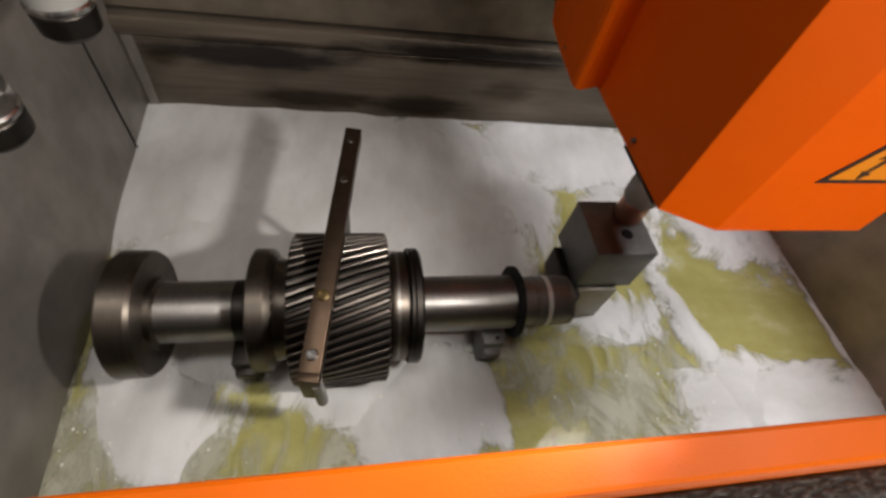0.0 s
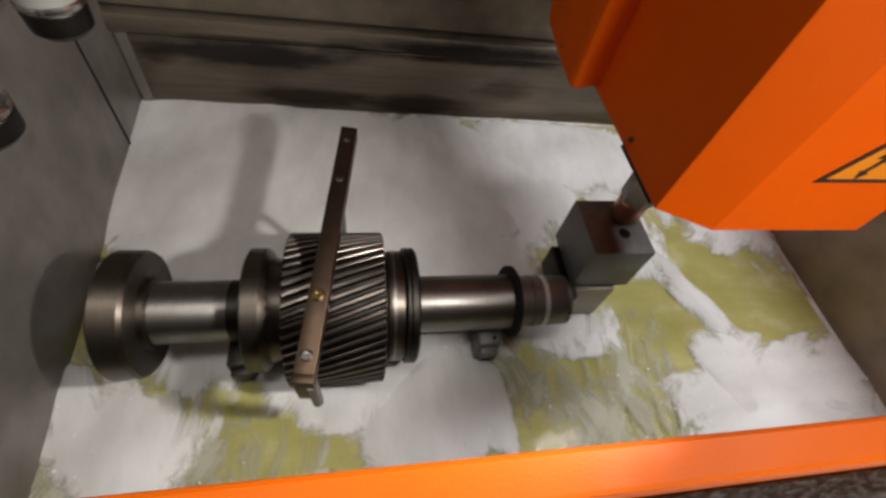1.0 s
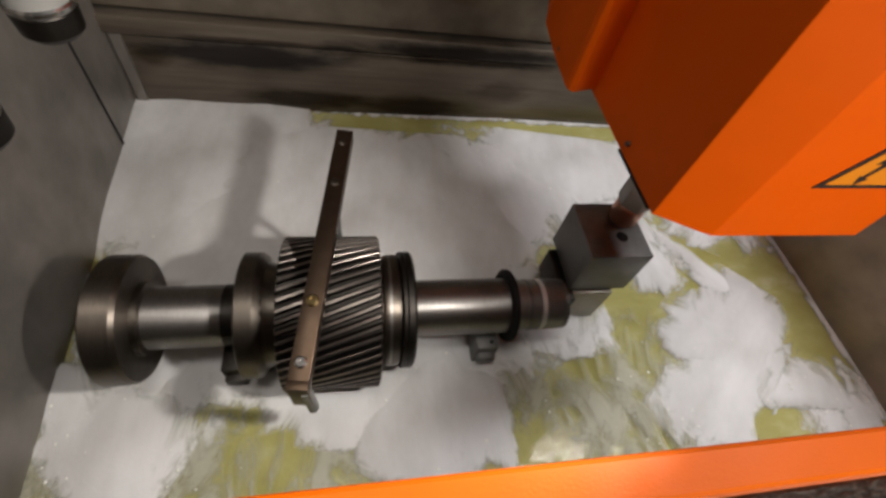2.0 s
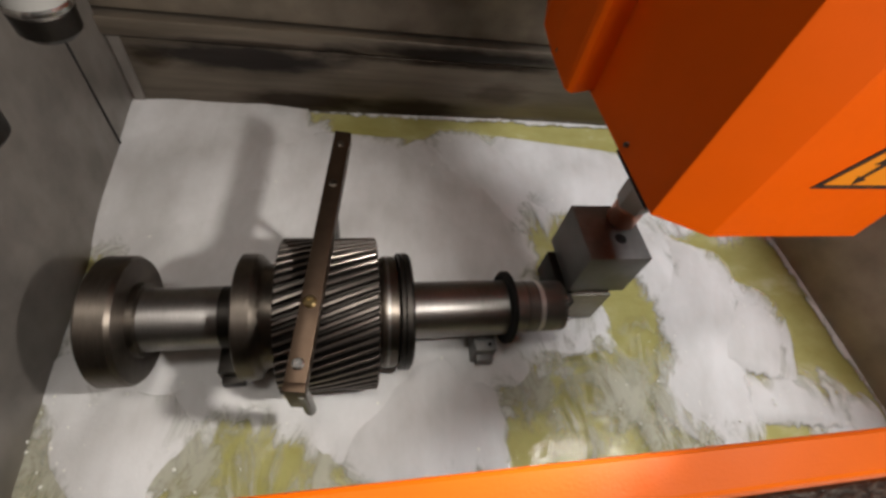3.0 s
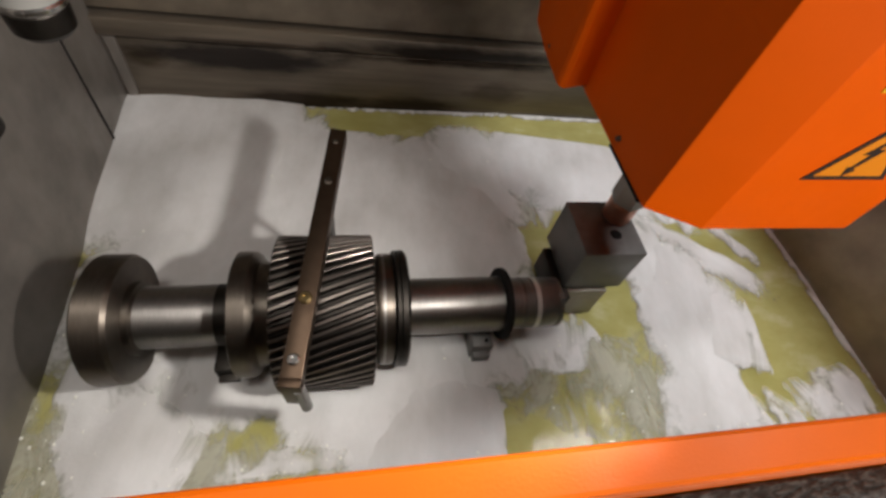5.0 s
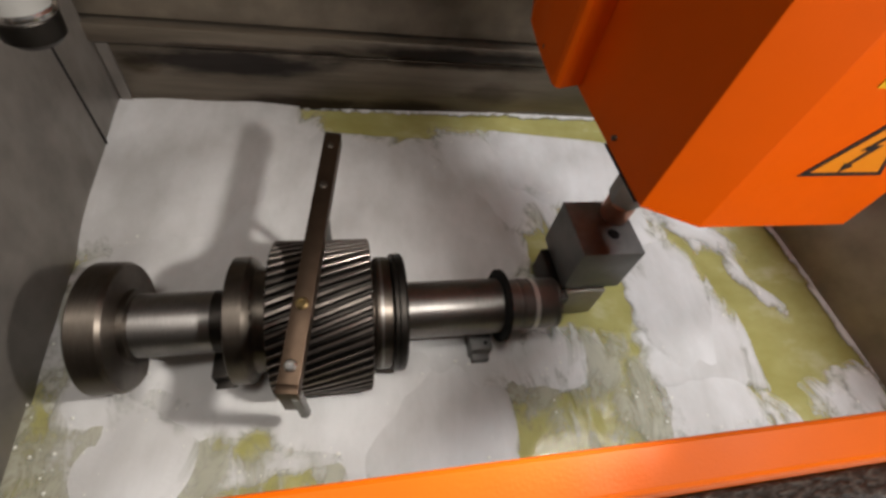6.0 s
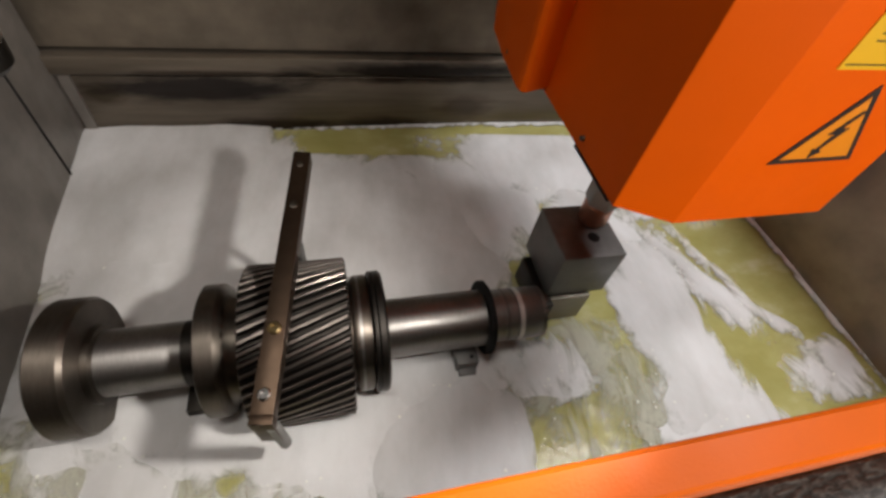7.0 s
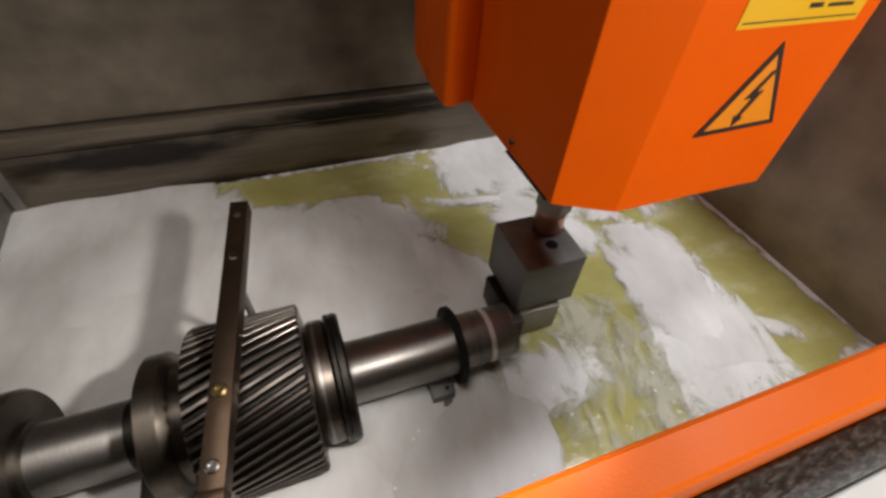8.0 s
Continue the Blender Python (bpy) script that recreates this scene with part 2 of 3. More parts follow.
structure("floor", box(-4, 5, -4, 4, -0.1, 0.0), CONCRETE, "grey painted concrete workshop floor", "floor")
structure("ceiling", box(-4, 5, -4, 4, 3.2, 3.3), HALL, "plain pale workshop ceiling", "ceiling")
structure("wall_north", box(-4, 5, 4, 4.1, 0, 3.2), HALL, "plain pale workshop wall", "wall")
structure("wall_south", box(-4, 5, -4.1, -4, 0, 3.2), HALL, "plain pale workshop wall", "wall")
structure("wall_east", box(5, 5.1, -4, 4, 0, 3.2), HALL, "plain pale workshop wall", "wall")
structure("wall_west", box(-4.1, -4, -4, 4, 0, 3.2), HALL, "plain pale workshop wall", "wall")


def tank():
    t = thing("machine_tank", pose(0, 0, 0), "open stained stainless steel machine tank with orange front rim", "tank")
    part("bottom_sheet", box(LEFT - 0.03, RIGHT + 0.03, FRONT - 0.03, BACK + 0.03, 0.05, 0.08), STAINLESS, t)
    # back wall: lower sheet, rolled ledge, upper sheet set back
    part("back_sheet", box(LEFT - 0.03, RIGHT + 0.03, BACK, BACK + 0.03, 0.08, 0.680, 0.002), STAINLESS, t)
    part("ledge", box(LEFT - 0.03, RIGHT + 0.03, BACK - 0.014, BACK + 0.05, 0.690, 0.736, 0.006), LEDGE_SHEET, t, "tan stained folded ledge with a band of shade painted along it", 40)
    part("upper_sheet", box(LEFT - 0.03, RIGHT + 0.03, BACK + 0.016, BACK + 0.046, 0.742, 1.4, 0.002), UPPER_SHEET, t)
    part("corner_flashing", prism([(LEFT - 0.003, BACK - 0.0005), (LEFT + 0.004, BACK - 0.006), (-0.350, BACK - 0.006), (-0.350, BACK - 0.0005)], 0.08, 0.686), SIDE_SHEET, t, "lighter folded corner strip")
    # left wall: main sheet proud of a recessed strip near the corner
    part("side_sheet", prism([(LEFT - 0.03, FRONT), (-0.316, FRONT), (-0.366, 0.566), (LEFT - 0.03, 0.566)], 0.08, 1.4), SIDE_SHEET, t)
    part("corner_sheet", prism([(LEFT - 0.034, 0.571), (-0.370, 0.571), (LEFT - 0.004, BACK), (LEFT - 0.034, BACK)], 0.08, 1.4), SIDE_SHEET, t)
    part("seam", box(-0.372, -0.3635, 0.5665, 0.5705, 0.08, 1.4), RUBBER, t, "dark sealed seam")
    part("end_sheet", box(RIGHT, RIGHT + 0.03, FRONT, BACK, 0.08, 1.10, 0.002), END_SHEET, t)
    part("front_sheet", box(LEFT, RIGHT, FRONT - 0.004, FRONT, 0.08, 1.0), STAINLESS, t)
    part("rim", box(LEFT - 0.25, RIGHT + 0.25, FRONT - 0.033, FRONT, 1.0, 1.046, 0.004), RIM_ORANGE, t, "worn glossy orange painted rim")
    part("apron", box(LEFT - 0.25, RIGHT + 0.25, FRONT - 0.030, FRONT - 0.006, 0.05, 0.998), RIM_ORANGE, t, "orange front apron")
    part("tray", box(0.3, RIGHT + 0.25, FRONT - 0.065, FRONT - 0.031, 0.92, 0.945, 0.003), MAT, t, "dark wet ribbed rubber strip")
    part("front_shelf", box(0.3, RIGHT + 0.25, FRONT - 0.30, FRONT - 0.0665, 0.90, 0.93, 0.003), PALE, t, "pale grey painted front shelf")
    return t


tank()


def liquid():
    nx, ny = 150, 96
    bm = bmesh.new()
    grid = []
    for j in range(ny + 1):
        row = []
        for i in range(nx + 1):
            x, y = LEFT + (RIGHT - LEFT) * i / nx, FRONT + (BACK - FRONT) * j / ny
            z = 0.003 * noise.noise((x * 7, y * 7, 3.1)) + 0.0016 * noise.noise((x * 22, y * 18, 7.7))
            row.append(bm.verts.new((x, y, z)))
        grid.append(row)
    for a, b in zip(grid, grid[1:]):
        for i in range(nx):
            bm.faces.new((a[i], a[i + 1], b[i + 1], b[i])).smooth = True
    ob = part("water", bm, LIQUID, None, "olive green milky coolant, choppy, filling the tank")
    return tagged(ob, "", "coolant", "", "structure")


WATER = liquid()


# ---- foam ----
def foam_raft(name, rx, ry, seed, rows, ragged=0.4, high=0.015, square=2.0, label=""):
    """A raft of foam: a low uneven mound whose ragged edge dips under the liquid."""
    bm = bmesh.new()
    nx, ny = (max(16, int(2.8 * r / 0.011)) for r in (rx, ry))
    small = min(rx, ry)
    turns = [(x, y, math.cos(radians(a)), math.sin(radians(a))) for _, x, y, a in rows]

    def room(p):
        """How far a point stays inside the tank's sheets on its whole way."""
        least = 1.0
        for x, y, c, sn in turns:
            px, py = x + c * p[0] - sn * p[1], y + sn * p[0] + c * p[1]
            least = min(least, px - LEFT + 0.02, RIGHT + 0.02 - px, py - FRONT + 0.012, BACK + 0.02 - py)
        return least

    grid = []
    for j in range(ny + 1):
        row = []
        for i in range(nx + 1):
            u, v = 2.8 * i / nx - 1.4, 2.8 * j / ny - 1.4
            x, y = u * rx, v * ry
            drift = 0.05 * noise.noise((seed * 1.7, y * 8, 2.0)) if 0.012 < rx < 0.03 else 0.0
            warp = noise.noise_vector((x * 5 + seed, y * 5, seed * 0.7)) * 0.07
            xs, ys = x + warp.x, y + warp.y
            rag = noise.fractal((xs * 4.2 + seed * 3.7, ys * 3.6 - seed * 1.9, seed), 1.1, 2.0, 4)
            fold = noise.noise((x * 6 + y * 3 + seed, y * 4, seed + 4))
            fine = noise.noise((x * 26, y * 26, seed + 9))
            far = (abs(u) ** square + abs(v) ** square) ** (1 / square)
            d = ((1 - far) * max(small, 0.06) + 0.16 * ragged * min(1, 0.3 + small / 0.15) * rag) / 0.14 - 4 * max(0, max(abs(u), abs(v)) - 1.25)
            d = min(d, room((x + drift, y)) / 0.03)
            z = high * math.tanh(1.6 * d) + max(0, min(1, 2 * d)) * (0.0045 * fold + 0.0012 * fine)
            row.append(bm.verts.new((x + drift, y, max(z, -0.03))))
        grid.append(row)

    for a, b in zip(grid, grid[1:]):
        for i in range(nx):
            q = (a[i], a[i + 1], b[i + 1], b[i])
            if max(w.co.z for w in q) > -0.008:
                bm.faces.new(q).smooth = True
    for w in [w for w in bm.verts if not w.link_faces]:
        bm.verts.remove(w)
    spots = [w.co.copy() for w in bm.verts if 0.000 < w.co.z < 0.012]
    ob = part(name, bm, THIN_FOAM if label == VEIL else FOAM)
    pick = random.Random(int(seed * 10))
    bub = bmesh.new()
    for p in pick.sample(spots, min(len(spots), 14)):
        r = pick.choice((0.0011, 0.0015, 0.002, 0.003))
        top = bub.verts.new((p.x, p.y, p.z + 0.003 + r))
        ring = [bub.verts.new((p.x + r * math.cos(a), p.y + r * math.sin(a), p.z + 0.003 + r * 0.25)) for a in (0, 1.05, 2.09, 3.14, 4.19, 5.24)]
        for i in range(6):
            bub.faces.new((ring[i], ring[(i + 1) % 6], top)).smooth = True
    tagged(part("bubble_cluster", bub, BUBBLE, ob, "loose shiny bubbles at the foam's edge"), "", "", "", "stuff")
    return tagged(ob, label or "raft of dense white foam drifting on the olive coolant", "foam", "foam rafts")


def level(t):
    ts, zs = zip(*LEVEL)
    return float(np.interp(t, ts, zs))


LINE = "thin white line of foam along the tank wall"
SHEET = "broad streaming sheet of white foam on the olive coolant"
VEIL = "thin milky veil of broken foam on the olive coolant"
# each raft: half sizes, options, and rows of time, x, y, turn
RAFTS = [
    # dense cover behind the shaft, drawn forwards from the back wall as the tank fills
    (0.46, 0.41, dict(square=3.5, ragged=0.4, high=0.016), [(0, 0.13, 0.39, 0), (1, 0.13, 0.37, 0), (1.5, 0.14, 0.33, -1), (3.5, 0.13, 0.275, -3), (6.5, 0.12, 0.265, -4), (8, 0.08, 0.24, -5)]),
    (0.32, 0.31, dict(square=2.2, ragged=0.3, high=0.016), [(0, -0.20, 0.53, 0), (8, -0.20, 0.53, 0)]),
    # below the shaft
    (0.42, 0.14, dict(square=2.2, ragged=0.8), [(0, 0.10, 0.03, 0), (1, 0.10, 0.02, -3), (3.5, 0.14, -0.03, -2), (4.5, 0.15, -0.04, 0), (6.5, 0.14, -0.06, 0), (8, 0.13, -0.08, 2)]),
    (0.13, 0.15, dict(ragged=0.9), [(0, 0.30, -0.14, 10), (1.5, 0.32, -0.15, 5), (3.5, 0.30, -0.16, 0), (6.5, 0.34, -0.17, -5), (8, 0.44, -0.14, -10)]),
    (0.12, 0.12, dict(ragged=0.7), [(0, -0.17, -0.10, 0), (1, -0.20, -0.14, 8), (3.5, -0.19, -0.12, 0), (4.5, -0.17, -0.14, -6), (6.5, -0.14, -0.17, 0), (8, -0.12, -0.18, 8)]),
    (0.20, 0.07, dict(ragged=0.7), [(0, 0.03, -0.36, 0), (3.5, 0.06, -0.33, 0), (4.5, 0.08, -0.27, 0), (6.5, 0.08, -0.24, 4), (8, 0.06, -0.22, 4)]),
    # behind the contact block
    (0.30, 0.17, dict(square=3, ragged=0.4), [(0, 0.80, 0.62, 0), (1, 0.77, 0.60, 0), (1.5, 0.80, 0.58, -4), (3.5, 0.80, 0.51, -6), (4.5, 0.80, 0.51, -6), (6.5, 0.80, 0.53, -4), (7.5, 0.88, 0.60, 0), (8, 0.92, 0.64, 2)]),
    (0.20, 0.19, dict(ragged=0.45), [(0, 0.51, 0.42, 0), (1, 0.58, 0.42, 0), (1.5, 0.60, 0.42, 5), (3.5, 0.50, 0.48, 10), (6.5, 0.54, 0.42, 10), (7.5, 0.52, 0.32, 8), (8, 0.46, 0.22, 0)]),
    # beside the block: the great sheet that swings round from the front towards the shaft
    (0.10, 0.27, dict(ragged=0.40, square=3, label=SHEET), [(0, 1.13, -0.20, -90), (1, 1.12, -0.17, -78), (1.5, 1.08, -0.12, -62), (3, 1.01, 0.02, -22), (3.5, 1.00, 0.02, -18), (4.5, 0.97, 0.0, -12), (6, 0.945, 0.0, -6), (7, 0.935, 0.0, -3), (8, 1.045, 0.03, -12)]),
    (0.14, 0.19, dict(ragged=0.42, square=3, label=SHEET), [(0, 1.00, -0.20, -90), (1, 0.99, -0.16, -80), (1.5, 0.97, -0.12, -60), (3, 1.07, -0.07, -25), (3.5, 1.07, -0.08, -22), (4.5, 1.02, -0.07, -15), (6, 0.95, -0.12, -10), (7, 0.92, -0.30, -6), (8, 1.03, -0.14, -12)]),
    (0.19, 0.11, dict(ragged=0.4, label=SHEET), [(0, 1.20, -0.22, 0), (1, 1.21, -0.20, -6), (1.5, 1.21, -0.17, -12), (3, 1.13, -0.20, -10), (3.5, 1.12, -0.21, -6), (4.5, 1.00, -0.27, 0), (6, 0.94, -0.28, 0), (7, 0.92, -0.31, 0), (8, 1.00, -0.29, 0)]),
    (0.20, 0.13, dict(ragged=0.3), [(0, 1.22, 0.33, -24), (1, 1.22, 0.37, -24), (1.5, 1.20, 0.38, -24), (3, 1.12, 0.44, -30), (6, 1.10, 0.46, -30), (8, 1.08, 0.46, -30)]),
    (0.036, 0.20, dict(ragged=0.3), [(0, 0.955, 0.06, 12), (1, 0.98, 0.15, 25), (1.5, 1.05, 0.18, 34), (3, 1.07, 0.21, 36), (4.5, 1.08, 0.19, 46), (6, 1.05, 0.33, 50), (7, 1.06, 0.14, 25), (8, 1.10, 0.15, 10)]),
    (0.085, 0.24, dict(ragged=0.3), [(0, 1.30, 0.40, 0), (1.5, 1.30, 0.46, 0), (3, 1.30, 0.56, 0), (8, 1.30, 0.58, 0)]),
    (0.09, 0.16, dict(ragged=0.4), [(0, 0.91, 0.36, 12), (1.5, 0.90, 0.30, 20), (3, 0.95, 0.26, 10), (4.5, 0.92, 0.22, 10), (6, 0.91, 0.30, 20), (8, 0.86, 0.38, 30)]),
    (0.13, 0.06, dict(ragged=0.5), [(0, 0.74, 0.06, 0), (1, 0.62, 0.03, 0), (3.5, 0.60, 0.05, 0), (6, 0.56, -0.04, 0), (8, 0.62, -0.05, 10)]),
    (0.11, 0.065, dict(ragged=0.5), [(0, 1.26, -0.22, 0), (1, 1.25, -0.22, 0), (3, 1.27, -0.24, 4), (4.5, 1.24, -0.19, 8), (6, 1.28, -0.20, 10), (7, 1.26, -0.16, 12), (8, 1.31, -0.27, 12)]),
    # thin streamers that come out from under the hood
    (0.020, 0.17, dict(ragged=0.30, high=0.011), [(0, 1.10, 0.55, 10), (4.5, 1.20, 0.42, 10), (6, 1.17, 0.20, 12), (6.5, 1.17, 0.14, 16), (7, 1.15, 0.10, 20), (8, 1.12, 0.02, 28)]),
    (0.025, 0.15, dict(ragged=0.34, high=0.011), [(0, 1.00, 0.52, 10), (4.5, 1.08, 0.46, 10), (6.5, 1.07, 0.30, 10), (7, 1.06, 0.16, 14), (7.5, 1.06, 0.06, 20), (8, 1.07, -0.04, 26)]),
    (0.018, 0.12, dict(ragged=0.36, high=0.011), [(0, 0.92, 0.55, 60), (6.5, 0.88, 0.53, 62), (7.25, 0.80, 0.50, 66), (8, 0.72, 0.47, 70)]),
    # foam lines along the walls
    (0.46, 0.006, dict(ragged=0.05, high=0.010, label=LINE), [(0, 0.60, 0.742, 0), (8, 0.60, 0.742, 0)]),
    (0.007, 0.42, dict(ragged=0.06, high=0.012, label=LINE), [(0, 1.358, 0.10, 0), (8, 1.358, 0.10, 0)]),
    # murky, half-broken foam in front
    (0.22, 0.12, dict(ragged=0.75, high=0.006, label=VEIL), [(0, 0.62, -0.10, 0), (1.5, 0.60, -0.12, 8), (3.5, 0.62, -0.12, 0), (6.5, 0.62, -0.14, -8), (8, 0.70, -0.12, -14)]),
    (0.13, 0.09, dict(ragged=0.8, high=0.006, label=VEIL), [(0, 0.78, -0.16, 30), (1.5, 0.74, -0.20, 10), (3.5, 0.82, -0.14, 0), (6.5, 0.76, -0.10, -8), (8, 0.84, -0.02, -20)]),
    (0.28, 0.10, dict(ragged=0.75, high=0.006, label=VEIL), [(0, -0.02, -0.20, 0), (3.5, 0.0, -0.20, 4), (8, 0.04, -0.22, 0)]),
    (0.10, 0.14, dict(ragged=1.0, high=0.006, label=VEIL), [(0, -0.30, -0.06, 0), (3.5, -0.29, -0.10, 10), (8, -0.28, -0.10, 0)]),
]


def foam():
    out = []
    for k, (rx, ry, how, rows) in enumerate(RAFTS):
        out.append((foam_raft("foam_raft", rx, ry, k + 1.3, rows, **how), rows))
    return out


FOAM_RAFTS = foam()


# ---- shaft with helical gear ----
AX_Y, AX_Z = 0.032, 0.6146


def helical_gear(x0, x1, r, teeth, depth, twist, slices=10):
    bm = bmesh.new()
    prof = []
    for k in range(teeth):
        for frac, rr in ((0.0, r - depth), (0.2, r - depth * 0.95), (0.36, r - depth * 0.1), (0.42, r), (0.66, r), (0.72, r - depth * 0.1), (0.88, r - depth * 0.95)):
            prof.append((2 * math.pi * (k + frac) / teeth, rr))
    rings = []
    ends = [(0.0, 0.006)] + [((i + 0.35) / (slices + 0.7 - 1) if 0 < i < slices - 1 else (0.02 if i == 0 else 0.98), 0.0) for i in range(slices)] + [(1.0, 0.006)]
    for q, cut in ends:
        x = x0 + (x1 - x0) * q
        rings.append([bm.verts.new((x, min(rr, r - cut) * math.cos(a + twist * q), min(rr, r - cut) * math.sin(a + twist * q))) for a, rr in prof])
    m = len(prof)
    for a, b in zip(rings, rings[1:]):
        for i in range(m):
            f = bm.faces.new((a[i], a[(i + 1) % m], b[(i + 1) % m], b[i]))
            f.material_index = 0 if i % 7 in (2, 3, 4) else 1  # dark material paints the shade in the gaps
    for ring, x in ((rings[0], x0), (rings[-1], x1)):
        c = bm.verts.new((x, 0, 0))
        for i in range(m):
            bm.faces.new((ring[i], ring[(i + 1) % m], c))
    bmesh.ops.recalc_face_normals(bm, faces=bm.faces)
    return bm


def gear_shaft():
    t = thing("gear_shaft", pose(0, AX_Y, AX_Z), "machined steel shaft with a helical gear, held between tank supports", "gear shaft")
    part("journal", lathe([(-0.160, 0), (-0.160, 0.053), (-0.034, 0.053), (-0.030, 0.0515), (-0.001, 0.0515), (0.004, 0.0515), (0.004, 0)]), TURNED, t, "", 30)
    # dark sleeve over the groove, painting its shade
    part("groove_shade", lathe([(-0.030, 0), (-0.030, 0.0535), (-0.004, 0.0535), (-0.004, 0)]), DARK, t, "dark band painted for the shade in the groove", 30)
    part("collar", lathe([(0.001, 0), (0.001, 0.104), (0.004, 0.109), (0.030, 0.109), (0.036, 0.104), (0.041, 0.094), (0.050, 0.090), (0.066, 0.090), (0.066, 0)]), DULL, t, "brown-stained bevelled collar", 30)
    part("helical_gear", helical_gear(0.0665, 0.2290, 0.1357, 51, 0.0105, -0.42), GEAR, t, "dark helical teeth with shade painted into the gaps").data.materials.append(DARK)
    part("shoulder", lathe([(0.228, 0), (0.228, 0.090), (0.233, 0.092), (0.236, 0.099), (0.240, 0.1015), (0.258, 0.1015), (0.263, 0.099), (0.264, 0.096), (0.264, 0)]), DULL, t, "dull turned shoulder", 30)
    part("sealing_band", lathe([(0.243, 0), (0.243, 0.1022), (0.248, 0.1022), (0.248, 0)]), TURNED, t, "worn turned band", 30)
    part("flange", lathe([(0.2642, 0), (0.2642, 0.104), (0.267, 0.107), (0.272, 0.107), (0.2735, 0.1055), (0.275, 0.107), (0.284, 0.107), (0.288, 0.103), (0.288, 0)]), DARK, t, "dark thrust flange with a fine groove", 30)
    part("long_journal", lathe([(0.287, 0), (0.287, 0.058), (0.291, 0.0545), (0.296, 0.0528), (0.482, 0.0528), (0.482, 0)]), TURNED, t, "", 30)
    part("rubber_ring", lathe([(0.471, 0.05), (0.469, 0.066), (0.472, 0.070), (0.480, 0.070), (0.483, 0.066), (0.481, 0.05)]), RUBBER, t, "black rubber ring pushed onto the journal", 50)
    part("threaded_end", lathe([(0.482, 0), (0.482, 0.0495), (0.506, 0.0495), (0.508, 0.0475), (0.512, 0.0475), (0.514, 0.050), (0.5245, 0.050)] + [(0.525, 0.0475), (0.531, 0.0475), (0.533, 0.0495), (0.572, 0.0495), (0.582, 0.047), (0.584, 0.045), (0.584, 0)]), END_STEEL, t, "", 30)
    part("bright_band", lathe([(0.534, 0), (0.534, 0.0500), (0.543, 0.0500), (0.543, 0)]), BRIGHT, t, "polished band", 30)
    # serrations round the end face
    sbm = bmesh.new()
    for k in range(34):
        a = 2 * math.pi * k / 34
        b = box(0.578, 0.589, -0.0022, 0.0022, 0.040, 0.0485)
        bmesh.ops.transform(b, matrix=Matrix.Rotation(a, 4, "X"), verts=b.verts)
        me = bpy.data.meshes.new("tmp")
        b.to_mesh(me)
        b.free()
        sbm.from_mesh(me)
        bpy.data.meshes.remove(me)
    part("serration", sbm, END_STEEL, t, "ring of small serrations on the end face")
    return t


gear_shaft()


def end_disc():
    t = thing("clamping_disc", pose(0, AX_Y, AX_Z), "thick brown-stained steel clamping disc against the shaft end", "disc")
    part("disc", lathe([(-0.212, 0), (-0.212, 0.098), (-0.205, 0.1075), (-0.166, 0.1075), (-0.1615, 0.104), (-0.1600, 0.103), (-0.1600, 0)]), DULL, t, "", 30)
    part("boss", lathe([(-0.1602, 0), (-0.1602, 0.062), (-0.150, 0.062), (-0.148, 0.0535), (-0.148, 0)]), DULL, t, "", 30)
    part("hub", lathe([(-0.236, 0), (-0.236, 0.030), (-0.230, 0.036), (-0.212, 0.036), (-0.212, 0)]), RUBBER, t, "black hub behind the disc", 30)
    return t


end_disc()


# ---- bar across the gear ----
def cross_bar():
    far, near = Vector((0.1723, 0.3045, 0.7888)), Vector((0.1112, -0.1441, 0.7497))
    way = (near - far).normalized()
    length = (near - far).length
    ang = math.degrees(math.atan2(way.x, -way.y))
    t = thing("drilled_bar", pose(far.x, far.y, far.z, 0, 0, ang) @ pose(0, 0, 0, math.degrees(math.asin(-way.z)), 0, 0), "oily brown drilled steel bar resting across the gear", "bar")
    part("bar", box(-0.0145, 0.0145, -length, 0.0, -0.0155, 0.0145, 0.0012), BROWN, t, "", 30)
    part("end_tab", box(-0.0145, 0.0145, -length - 0.012, -length + 0.0005, -0.082, 0.0142, 0.0008), BROWN, t, "bent-down end tab", 30)

    def bolt(s, mat, r=0.0075, h=0.005):
        prof = [(0.0142, 0), (0.0142, r), (0.0145 + h * 0.6, r), (0.0145 + h, r * 0.72), (0.0145 + h, r * 0.45), (0.0145 + h * 0.4, r * 0.40), (0.0145 + h * 0.4, 0)]
        part("bolt", lathe(prof, 24, "Z"), mat, t, "", 30).location = (0, -s, 0)

    bolt(0.032, DULL, 0.006, 0.003)
    bolt(0.122, DULL, 0.007, 0.003)
    bolt(0.340, BRASS, 0.0095, 0.006)
    bolt(0.430, CHROME, 0.0085, 0.005)
    for s, x, r, low in ((0.459, 0.008, 0.009, 0.135), (0.176, 0.010, 0.006, 0.09)):
        part("leg_rod", lathe([(-low, 0), (-low, r * 0.6), (-low + 0.004, r), (-0.02, r), (-0.0155, r), (-0.0155, 0)], 24, "Z"), BLOCK, t, "grey steel leg rod", 30).location = (x, -s, 0)
    return t


cross_bar()


